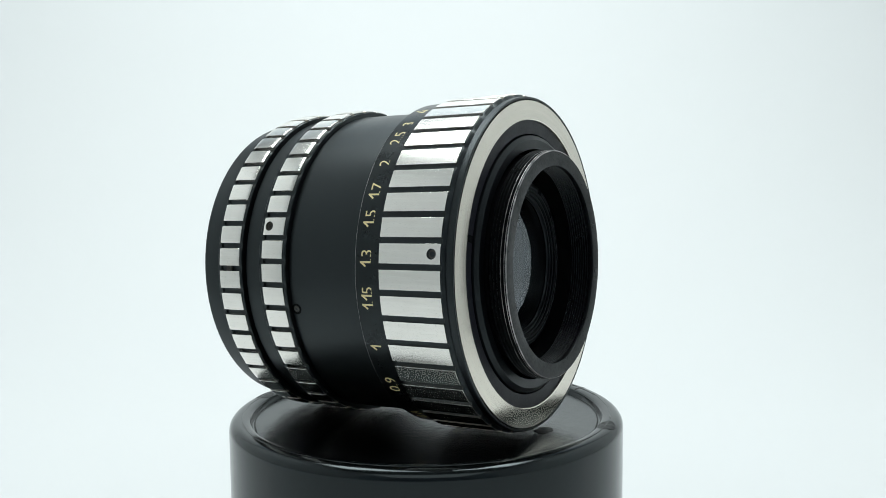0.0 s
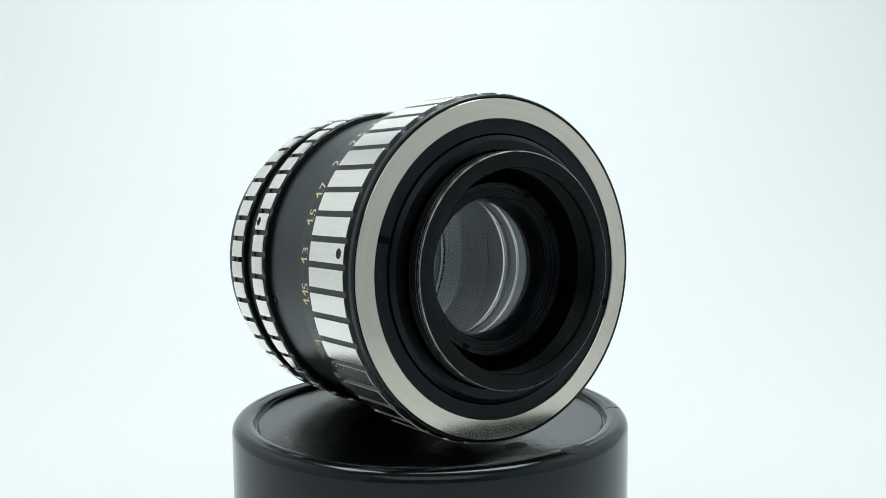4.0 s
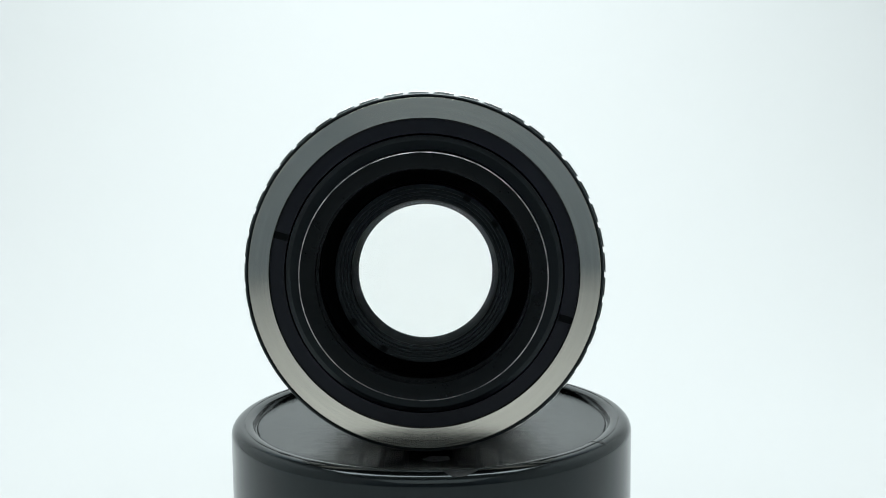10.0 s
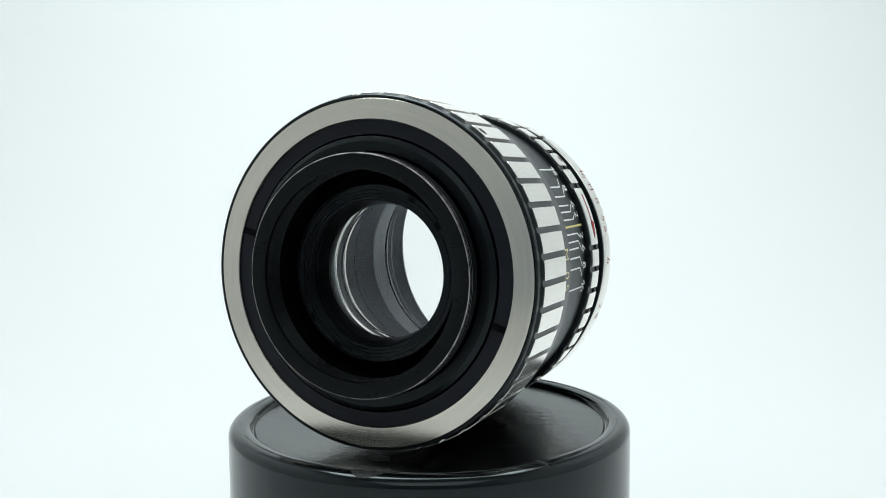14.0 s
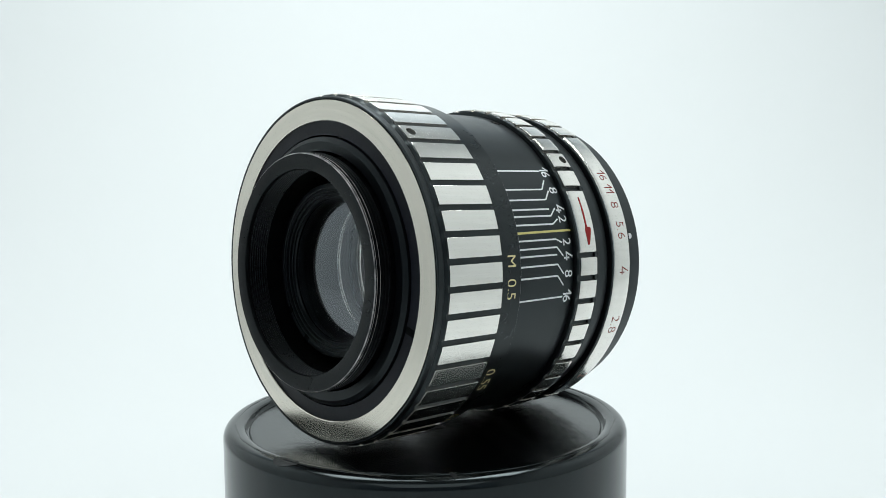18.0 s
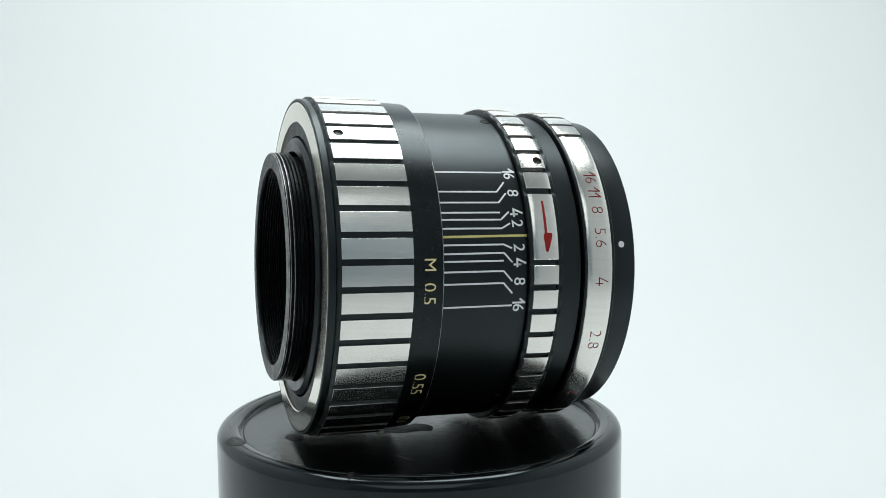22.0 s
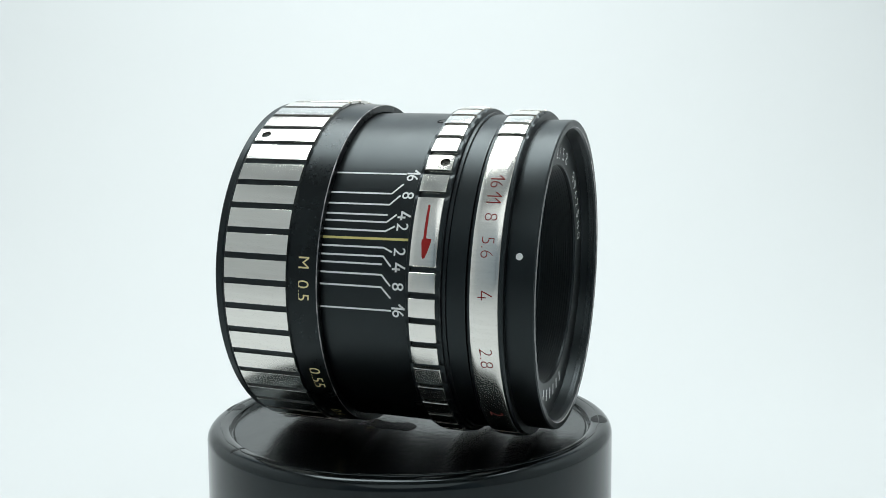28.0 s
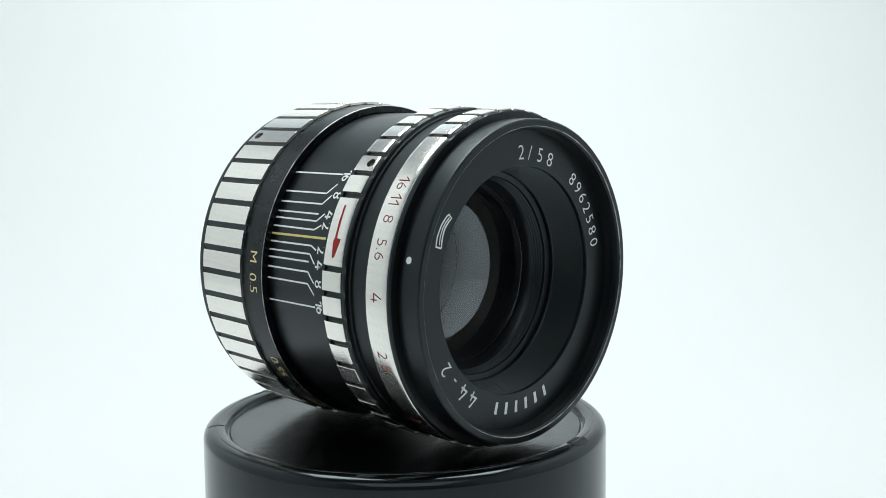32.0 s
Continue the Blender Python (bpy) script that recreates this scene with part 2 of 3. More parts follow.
def drilled(ob, r, s, size):
    """Cuts a round hole through the bar's crown, at its middle."""
    cut = new("cutter", bpy.data.meshes.new("cutter"))
    bm = bmesh.new()
    bmesh.ops.create_cone(bm, cap_ends=True, segments=24, radius1=size * MM, radius2=size * MM, depth=1.6 * MM,
                          matrix=Matrix.Translation((r * MM, s * MM, 0)) @ Matrix.Rotation(radians(90), 4, "Y"))
    bm.to_mesh(cut.data)
    bm.free()
    me = ob.data.copy()
    tmp = new("blank", me)
    mod = tmp.modifiers.new("hole", "BOOLEAN")
    mod.object, mod.operation, mod.solver = cut, "DIFFERENCE", "EXACT"
    dg = bpy.context.evaluated_depsgraph_get()
    made = bpy.data.meshes.new_from_object(tmp.evaluated_get(dg))
    bpy.data.objects.remove(tmp)
    bpy.data.objects.remove(cut)
    ob.data = made


def on_drum(bm, r, phi, s):
    """Bend a flat mesh in mm (x reading, y up, z out) onto the drum, read downwards, tops to the front."""
    for vtx in bm.verts:
        a = radians(phi) - vtx.co.x / r
        q = r + vtx.co.z
        vtx.co = Vector((q * math.cos(a) * MM, (s + vtx.co.y) * MM, q * math.sin(a) * MM))
    return bm


def on_disc(bm, r, phi, s):
    """Bend a flat mesh round the front face, read clockwise, tops outwards."""
    for vtx in bm.verts:
        a = radians(phi) + vtx.co.x / r
        q = r + vtx.co.y
        vtx.co = Vector((q * math.cos(a) * MM, (s + vtx.co.z) * MM, q * math.sin(a) * MM))
    return bm


def glyph(ch, thin):
    """One character of the built-in font as a flat mesh, and its width, for a capital of height 1."""
    cu = bpy.data.curves.new("text", "FONT")
    cu.body, cu.size, cu.offset, cu.resolution_u = ch, 1.0, thin, 4
    ob = bpy.data.objects.new("text", cu)
    scene.collection.objects.link(ob)
    dg = bpy.context.evaluated_depsgraph_get()
    me = ob.evaluated_get(dg).to_mesh()
    bm = bmesh.new()
    bm.from_mesh(me)
    ob.evaluated_get(dg).to_mesh_clear()
    bpy.data.objects.remove(ob)
    bpy.data.curves.remove(cu)
    x0 = min(vtx.co.x for vtx in bm.verts)
    x1 = max(vtx.co.x for vtx in bm.verts)
    for vtx in bm.verts:
        vtx.co = Vector(((vtx.co.x - x0) / 0.70, vtx.co.y / 0.70, 0))
    return bm, (x1 - x0) / 0.70


PEN = {"1": [(0.0, 0.62), (0.30, 1.0), (0.30, 0.0)], "4": [(0.34, 1.0), (0.0, 0.27), (0.62, 0.27), (0.46, 0.27), (0.46, 0.55), (0.46, 0.0)]}


def lettering(text, height, thin=-0.006, narrow=1.0, depth=0.05, pen=0.14, gap=0.13):
    """Engraved characters as a flat mesh centred on its middle, height of a capital in mm."""
    out = bmesh.new()
    x = 0.0
    for ch in text:
        if ch in PEN:
            pts = PEN[ch]
            bm, wide = bmesh.new(), max(p[0] for p in pts)
            for a, b in zip(pts, pts[1:]):
                d = (Vector(b) - Vector(a)).normalized() * pen * 0.45
                quad = stroke([(a[0] - d.x, a[1] - d.y), (b[0] + d.x, b[1] + d.y)], pen, 0.0)
                me = bpy.data.meshes.new("pen")
                quad.to_mesh(me)
                quad.free()
                bm.from_mesh(me)
                bpy.data.meshes.remove(me)
        else:
            bm, wide = glyph(ch, thin)
        for vtx in bm.verts:
            vtx.co.x += x
        me = bpy.data.meshes.new("glyph")
        bm.to_mesh(me)
        bm.free()
        out.from_mesh(me)
        bpy.data.meshes.remove(me)
        x += wide + gap
    x -= gap
    for vtx in out.verts:
        vtx.co = Vector(((vtx.co.x - x / 2) * height * narrow, (vtx.co.y - 0.5) * height, depth))
    bmesh.ops.subdivide_edges(out, edges=[e for e in out.edges if e.calc_length() > 0.8], cuts=1)
    return out


def stroke(points, width, depth=0.05):
    """A painted line of even width through flat points, in mm."""
    bm = bmesh.new()
    pts = [Vector((x, y, 0)) for x, y in points]
    fine = [pts[0]]
    for a, b in zip(pts, pts[1:]):
        k = max(1, int((b - a).length / 0.6))
        fine += [a.lerp(b, (i + 1) / k) for i in range(k)]
    left, right = [], []
    for i, p in enumerate(fine):
        d = (fine[min(i + 1, len(fine) - 1)] - fine[max(i - 1, 0)]).normalized()
        nrm = Vector((-d.y, d.x, 0)) * width / 2
        left.append(bm.verts.new(p + nrm + Vector((0, 0, depth))))
        right.append(bm.verts.new(p - nrm + Vector((0, 0, depth))))
    for i in range(len(fine) - 1):
        bm.faces.new((right[i], right[i + 1], left[i + 1], left[i]))
    return bm


def blob(radius, stretch, depth, seed, n=20, ragged=0.16):
    """A low uneven patch, in mm, flat side down."""
    rnd = random.Random(seed)
    bm = bmesh.new()
    mid = bm.verts.new((0, 0, depth))
    rings = [[], []]
    for k in range(n):
        a = 2 * math.pi * k / n
        q = radius * (1 + rnd.uniform(-ragged, ragged))
        for i, (f, h) in enumerate(((0.75, depth * rnd.uniform(0.7, 1.0)), (1.0, -0.02))):
            rings[i].append(bm.verts.new((q * f * math.cos(a) * stretch, q * f * math.sin(a), h)))
    for k in range(n):
        j = (k + 1) % n
        bm.faces.new((mid, rings[0][k], rings[0][j]))
        bm.faces.new((rings[0][k], rings[1][k], rings[1][j], rings[0][j]))
    return bm


def scaled(bm):
    for vtx in bm.verts:
        vtx.co *= MM
    return bm


# ---- the white tent round the table ----
def slab(name, x0, x1, y0, y1, z0, z1, material):
    bm = bmesh.new()
    bmesh.ops.create_cube(bm, size=1.0)
    for vtx in bm.verts:
        vtx.co = Vector(((x0 + x1) / 2 + vtx.co.x * (x1 - x0), (y0 + y1) / 2 + vtx.co.y * (y1 - y0), (z0 + z1) / 2 + vtx.co.z * (z1 - z0)))
    return tagged(part(name, bm, material), kind="structure")


def sweep():
    """One white sheet: table, a wide bend, and the wall behind."""
    line = [(-1.74, 0.0), (-0.6, 0.0), (0.25, 0.0)]
    for i in range(1, 17):
        a = math.pi / 2 * i / 16
        line.append((0.25 + 0.35 * math.sin(a), 0.35 - 0.35 * math.cos(a)))
    line.append((0.60, 0.54))
    bm = bmesh.new()
    top = [[bm.verts.new((x, y, z)) for y, z in line] for x in (-0.52, -0.2, 0.2, 0.52)]
    for p, q in zip(top, top[1:]):
        for i in range(len(line) - 1):
            bm.faces.new((p[i], q[i], q[i + 1], p[i + 1]))
    bmesh.ops.recalc_face_normals(bm, faces=bm.faces)
    ex = bmesh.ops.extrude_face_region(bm, geom=bm.faces[:])
    for vtx in ex["geom"]:
        if isinstance(vtx, bmesh.types.BMVert):
            vtx.co += Vector((0, 0.006, -0.006))
    bmesh.ops.recalc_face_normals(bm, faces=bm.faces)
    return tagged(part("backdrop", bm, SHEET), "seamless white paper sweep under and behind the stand", "backdrop", kind="structure")


sweep()
slab("tent_side_west", -0.54, -0.52, -0.70, 0.63, -0.02, 1.0, SHEET)
slab("tent_side_east", 0.52, 0.54, -0.70, 0.63, -0.02, 1.0, SHEET)
slab("wall_west", -0.54, -0.52, -1.74, -0.70, -0.02, 1.0, GREY_WALL)
slab("wall_east", 0.52, 0.54, -1.74, -0.70, -0.02, 1.0, GREY_WALL)
slab("wall_north", -0.54, 0.54, 0.63, 0.65, -0.02, 1.0, GREY_WALL)
slab("wall_south", -0.54, 0.54, -1.76, -1.74, -0.02, 1.0, GREY_WALL)
slab("ceiling", -0.54, 0.54, -1.76, 0.63, 1.0, 1.02, MID_GREY)

# ---- the black pot that carries the lens ----
POT_X, POT_Y, POT_TOP, POT_IN = 2.78, -0.38, -13.38, -14.62


def dish(r):
    """The height of the pot's slightly sunken face at a radius."""
    return POT_IN - 0.75 * (1 - (r / 33.1) ** 2)


def make_pot():
    root = tagged(new("plastic_pot"), "glossy black plastic pot turned upside down as a stand", "pot")
    low = -Z0 / MM
    out = [(30.0, low + 1.5), (37.93, low), (38.48, low + 0.6)]
    for i in range(9):
        a = math.pi / 2 * i / 8
        out.append((36.38 + 2.1 * math.cos(a), POT_TOP - 2.0 + 2.0 * math.sin(a)))
    out += [ (36.0, POT_TOP), (35.6, POT_TOP), (35.2, POT_TOP - 0.05), (34.85, POT_TOP - 0.13), (34.55, POT_TOP - 0.28), (34.33, POT_TOP - 0.55),
            (34.19, POT_IN + 0.1), (34.03, POT_IN - 0.2), (33.78, POT_IN - 0.2), (33.5, POT_IN - 0.03), (33.1, POT_IN)] + [(q, dish(q)) for q in (30.0, 26.0, 22.0, 17.0, 11.0, 5.0, 0.0)] + [(0.0, low + 1.5)]
    body = part("body", lathe([(r, h - low) for r, h in out], 160, True, "z"), POT, root, sharp=24)
    body.data.materials.append(POT_FACE)
    for p in body.data.polygons:
        if math.hypot(p.center.x, p.center.y) < 33.3 * MM and p.center.z > (POT_IN - low - 2) * MM:
            p.material_index = 1

    def spot(x, y, ang, size, stretch, depth, seed):
        at = Matrix.Translation((x * MM, y * MM, (dish(math.hypot(x, y)) - low) * MM)) @ Matrix.Rotation(radians(ang), 4, "Z")
        part("residue", scaled(blob(size, stretch, depth, seed)), RESIDUE, root, "dull black patch of residue", at)

    spot(1.5, -24.8, 90, 2.4, 0.8, 0.12, 3)
    at = Matrix.Translation((1.8 * MM, -4.0 * MM, (dish(4.4) + 0.02 - low) * MM)) @ Matrix.Rotation(radians(86), 4, "Z")
    part("residue", scaled(glue_patch(5.9, 2.5, 0.07, 5)), RESIDUE, root, "torn grey rest of a glued label", at)
    for lo, hi, seed in ((-85.5, -77.0, 1), (98.0, 106.0, 2), (-35.4, -34.3, 8)):
        part("residue", ledge_patch(lo, hi, seed, low), RESIDUE, root, "dull black patch of residue on the rim")
    part("mould_seam", seam_ring(36.05, POT_TOP - low, 9), POT, root, "ragged thin mould seam round the rim")
    for x0, y0, x1, y1 in ((29.6, -3.8, 33.0, -4.6), (17.8, -10.1, 21.5, -8.3), (3.8, 2.5, 4.7, 5.9)):
        z = (dish(math.hypot((x0 + x1) / 2, (y0 + y1) / 2)) + 0.03 - low) * MM
        bm = scaled(stroke([(0, 0), ((x1 - x0) * 0.5, (y1 - y0) * 0.5 + 0.12), (x1 - x0, y1 - y0)], 0.07, 0.0))
        part("scratch", bm, RESIDUE, root, "fine scratch in the plastic", Matrix.Translation((x0 * MM, y0 * MM, z)))
    return root


def seam_ring(r, z, seed):
    """A thin uneven ridge of plastic that runs round the rim, in mm, with nicks."""
    rnd = random.Random(seed)
    bm = bmesh.new()
    rings = []
    n = 300
    for k in range(n):
        a = 2 * math.pi * k / n
        wob = noise.noise(Vector((math.cos(a) * 9, math.sin(a) * 9, seed))) * 0.16 + rnd.uniform(-0.03, 0.03)
        tall = 0.07 + 0.09 * max(0, noise.noise(Vector((math.cos(a) * 14, math.sin(a) * 14, 3.0)))) + rnd.uniform(0, 0.03)
        rings.append([bm.verts.new(((r + wob + q) * math.cos(a) * MM, (r + wob + q) * math.sin(a) * MM, (z + h) * MM))
                      for q, h in ((-0.2, -0.06), (-0.07, tall), (0.06, tall * 0.9), (0.16, -0.06))])
    for k in range(n):
        p, q = rings[k], rings[(k + 1) % n]
        for i in range(4):
            bm.faces.new((p[i], p[(i + 1) % 4], q[(i + 1) % 4], q[i]))
    bmesh.ops.recalc_face_normals(bm, faces=bm.faces)
    return bm


def ledge_patch(lo, hi, seed, low):
    """A thin smear that follows the pot's rim between two angles, with a soft uneven outline."""
    rnd = random.Random(seed)
    line = []
    for i in range(8):
        a = math.pi / 2 * (0.35 + 0.65 * i / 7)
        line.append((36.38 + 2.1 * math.cos(a), POT_TOP - 2.0 + 2.0 * math.sin(a) + 0.04))
    line += [(35.9, POT_TOP + 0.05), (35.2, POT_TOP), (34.85, POT_TOP - 0.08), (34.5, POT_TOP - 0.26)]
    waves = [(rnd.uniform(0, 6.3), rnd.uniform(2, 9)) for _ in range(4)]
    bm = bmesh.new()
    cols = []
    n = 28
    for k in range(n + 1):
        u = k / n
        wide = math.sin(math.pi * u) ** 0.45
        wob = sum(math.sin(p + q * u) for p, q in waves) / 4
        start = (1 - wide) * 5 + 2.2 + 1.6 * wob
        end = 11 - (1 - wide) * 4 - 0.8 * wob
        col = []
        for i in range(12):
            x = min(max(start + (end - start) * i / 11, 0), 10.999)
            j = int(x)
            r = line[j][0] + (line[j + 1][0] - line[j][0]) * (x - j)
            z = line[j][1] + (line[j + 1][1] - line[j][1]) * (x - j)
            aa = radians(lo + (hi - lo) * u + 0.25 * math.sin(i * 0.9 + waves[0][0]))
            col.append(bm.verts.new((r * math.cos(aa) * MM, r * math.sin(aa) * MM, (z - low) * MM)))
        cols.append(col)
    for p, q in zip(cols, cols[1:]):
        for i in range(11):
            bm.faces.new((p[i], q[i], q[i + 1], p[i + 1]))
    bmesh.ops.recalc_face_normals(bm, faces=bm.faces)
    return bm


def glue_patch(half_long, half_wide, depth, seed):
    """A torn oblong patch in mm with a wrinkled face."""
    rnd = random.Random(seed)
    bm = bmesh.new()
    nx, ny = 26, 12
    rows = []
    for i in range(nx + 1):
        u = 2 * i / nx - 1
        top = half_wide * (1 + 0.22 * math.sin(5 * u + seed) + rnd.uniform(-0.12, 0.12)) * (1 - abs(u) ** 7) ** 0.5
        bot = half_wide * (1 + 0.2 * math.sin(7 * u + 2) + rnd.uniform(-0.12, 0.12)) * (1 - abs(u) ** 7) ** 0.5
        row = []
        for j in range(ny + 1):
            v = 2 * j / ny - 1
            rim = abs(v) > 0.99 or abs(u) > 0.99
            z = -0.02 if rim else depth * (0.4 + 0.6 * noise.noise(Vector((u * 5, v * 4, seed))) + 0.5 * abs(v) ** 3)
            row.append(bm.verts.new((half_long * u, v * (top if v > 0 else bot), max(z, -0.02))))
        rows.append(row)
    for p, q in zip(rows, rows[1:]):
        for j in range(ny):
            bm.faces.new((p[j], q[j], q[j + 1], p[j + 1]))
    return bm


# ---- the camera lens ----
LENS_X, LENS_Y, LENS_Z, LENS_TILT = 2.41, -24.258, 16.686, -1.821
FOOT = 30.9                     # the lens thing's origin lies under the focus ring


def make_lens():
    root = tagged(new("camera_lens"), "black and silver vintage camera lens lying on its side", "camera lens")
    up = Matrix.Translation((0, 0, FOOT * MM))

    def turned(name, profile, material, label="", parent=root, seg=144, sharp=24):
        return part(name, lathe(profile, seg), material, parent, label, up if parent is root else None, sharp)

    # focus ring
    ring = part("focus_ring", notched(lathe([(27.0, 1.0), (29.88, 1.0), (29.9, 0.35), (30.05, 0.14), (30.3, 0.16), (30.42, 0.32), (30.42, 1.3), (30.3, 1.5), (30.82, 1.96), (30.84, 2.10), (30.55, 2.14), (30.55, 13.70),
                                             (30.35, 13.79), (30.17, 18.90), (30.06, 19.05), (28.87, 19.05), (28.88, 15.51), (26.98, 15.51)], 360), 1.91, 2.12, 7.2, 0.27, 1.1), BLACK, root, "", up, 24)
    recoat_faces(ring, lambda r, s, n: s > 13.76, ENAMEL)
    recoat_faces(ring, lambda r, s, n: r > 30.05 and s > 18.91)
    turned("trim_ring", [(26.25, 0.12), (26.37, 0.0), (29.75, 0.11), (29.81, 0.16), (29.81, 1.0), (26.25, 1.0)], TURNED, "bright lathe-turned metal rear ring", ring)
    bar = None
    for k in range(45):
        phi = 3.2 + 8 * k
        if bar is None:
            bar = part("grip_bar", curved_bar(30.40, 30.95, 6.05, 2.14, 13.75, bevel=0.028), STEEL, ring, at=round_y(phi))
        elif k not in (21, 6, 36):
            place("grip_bar", bar.data, ring, at=round_y(phi))
        if k in (21, 6, 36):
            holed = place("grip_bar", bar.data, ring, at=round_y(phi)) if k else bar
            drilled(holed, 30.95, 3.80, 0.88)
            screw(ring, 30.95, phi, 3.80, 0.86, 0.55)
    for text, phi in (("M", 6.2), ("0.5", -2.6), ("0.55", -35), ("0.6", -58), ("0.7", -90), ("0.8", -121), ("0.9", -141.8), ("1", -157.6), ("1.15", -174.7), ("1.3", 172.7),
                      ("1.5", 160), ("1.7", 150.5), ("2", 140.2), ("2.5", 128.7), ("3", 120.5), ("4", 110)):
        part("numeral", on_drum(lettering(text, 2.15, -0.003, pen=0.15), 30.23, phi, 16.64), PALE_YELLOW, ring, "pale yellow engraved marking")

    # barrel with the depth scale
    barrel = turned("barrel", [(27.25, 14.73), (28.68, 14.73), (28.68, 34.18), (28.3, 34.36), (27.25, 34.36)], BLACK)
    r = 28.68

    def line(points, material, width, label):
        mid = points[0][1]
        pts = [((mid - p) * math.pi / 180 * r, s - 26.0) for s, p in points]
        part("depth_line", on_drum(stroke(pts, width), r, mid, 26.0), material, barrel, label)

    for pts in (((18.86, 38.7), (31.59, 38.9)), ((18.86, 30.9), (29.90, 31.1), (31.54, 34.9)), ((18.86, 26.9), (29.90, 27.1), (31.49, 30.6)),
                ((18.86, 23.3), (29.90, 23.5)), ((18.86, 20.9), (29.90, 21.0), (31.49, 23.8)), ((18.86, 17.9), (29.90, 18.0), (31.49, 19.8)),
                ((18.86, 12.4), (30.00, 12.6), (31.49, 11.3)), ((18.86, 9.5), (30.00, 9.8), (31.49, 6.6)), ((18.86, 7.0), (29.90, 7.2)),
                ((18.86, 3.6), (29.90, 3.8), (31.49, 0.3)), ((18.86, -0.4), (29.90, -0.2), (31.54, -3.7)), ((18.86, -8.1), (31.59, -7.8))):
        line(pts, WHITE_INK, 0.30, "white depth of field line")
    line(((18.86, 15.1), (34.53, 15.6)), YELLOW_INK, 0.40, "yellow focus index line")
    for text, phi in (("16", 38.3), ("8", 30.7), ("4", 23.5), ("2", 19.7), ("2", 11.5), ("4", 6.5), ("8", 0.3), ("16", -7.8)):
        part("numeral", on_drum(lettering(text, 2.0, 0.006, pen=0.17), r, phi, 32.82), WHITE_INK, barrel, "white engraved numeral")
    for phi in (191.3, 70.5, -49.0):
        screw(barrel, r, phi, 33.30, 0.66, 0.10)
        # Black ring laid on the barrel: the shade of the screw's recess as colour.
        part("hole_shade_ring", lathe([(0.64, 0.0), (0.98, -0.05), (0.98, 0.03), (0.66, 0.05)], 24), BARE_BLACK, barrel, "black ring for the shade in a screw hole",
             round_y(phi) @ Matrix.Translation((r * MM, 33.30 * MM, 0)) @ Matrix.Rotation(radians(-90), 4, "Z"))

    # preset ring
    preset = part("preset_ring", notched(lathe([(27.25, 34.36), (28.64, 34.26), (29.46, 34.34), (29.68, 34.52), (29.68, 34.92), (29.33, 35.02), (29.33, 39.41), (29.68, 39.51), (29.68, 40.06),
                                    (29.48, 40.31), (29.0, 40.42), (28.97, 40.95), (28.62, 41.05), (28.54, 44.12), (28.25, 44.34), (27.25, 44.34)], 360), 34.5, 40.07, 6.4, 0.32, skip=lambda a: 8 < a < 28), BLACK, root, "", up, 24)
    bar = None
    for k in range(45):
        phi = 2.4 + 8 * k
        if 7 < phi < 30:
            continue
        at = round_y(phi)
        if bar is None:
            bar = part("grip_bar", curved_bar(29.13, 29.97, 6.1, 34.95, 39.50, bevel=0.06, crown=0.14), STEEL, preset, at=at)
        elif k in (5, 20, 35):
            drilled(place("grip_bar", bar.data, preset, at=at), 29.97, 38.22, 0.84)
            screw(preset, 29.97, phi, 38.22, 0.82, 0.55)
        else:
            place("grip_bar", bar.data, preset, at=at)
    part("index_plate", curved_bar(29.13, 29.95, 22.0, 34.95, 39.50, bevel=0.09, n=14, crown=0.2), STEEL, preset, "smooth bright plate with a red arrow", round_y(18.3))
    part("arrow", on_drum(arrow_shape(), 29.95, 18.2, 37.26), RED_INK, preset, "red painted arrow")

    # aperture ring
    ap = part("aperture_ring", notched(lathe([(26.76, 44.58), (28.64, 44.54), (29.2, 44.60), (29.33, 44.74), (29.33, 45.02), (29.04, 45.12), (29.04, 49.63), (29.33, 49.73), (29.33, 50.12), (29.04, 50.42),
                                  (27.65, 50.52), (26.76, 50.52)], 360), 44.7, 50.14, 1.2, 0.32, skip=lambda a: -61 < a < 55), BLACK, root, "", up, 24)
    bar = None
    for k in range(45):
        phi = 5.2 + 8 * k
        if phi < 56 or phi > 298:
            continue
        at = round_y(phi)
        if bar is None:
            bar = part("grip_bar", curved_bar(28.84, 29.62, 6.1, 45.05, 49.72, bevel=0.06, crown=0.14), STEEL, ap, at=at)
        else:
            place("grip_bar", bar.data, ap, at=at)
    part("scale_band", curved_bar(28.84, 29.60, 118.4, 45.05, 49.72, bevel=0.09, n=70, crown=0.2), STEEL, ap, "smooth bright band with red engraved stops", round_y(-2.8))
    for text, phi in (("16", 36.1), ("11", 30.4), ("8", 23.9), ("5.6", 14.4), ("4", -0.2), ("2.8", -20.8), ("2", -46.3)):
        part("numeral", on_drum(lettering(text, 2.2, -0.026, pen=0.075, gap=0.2), 29.60, phi, 47.65), BROWN_INK, ap, "red engraved stop number")
    for phi in (177.2, 57.2, 297.2):
        screw(ap, 29.23, phi, 47.65, 0.66, 0.1)

    # front barrel with its filter thread
    front = turned("front_barrel", [(25.77, 50.12), (27.80, 50.12), (27.87, 54.38), (27.80, 54.87), (27.55, 55.07), (26.64, 55.07), (26.51, 54.96)]
                   + rills(26.26, 54.6, 26.16, 53.2, 3, 0.12) + [(25.96, 51.80), (25.77, 51.80)], BLACK)
    recoat_faces(front, lambda r, s, n: 26.5 < r < 26.65 and s > 54.95)
    part("index_dot", on_drum(dot_shape(0.57), 27.85, 12.5, 52.40), WHITE_INK, front, "white painted index dot")

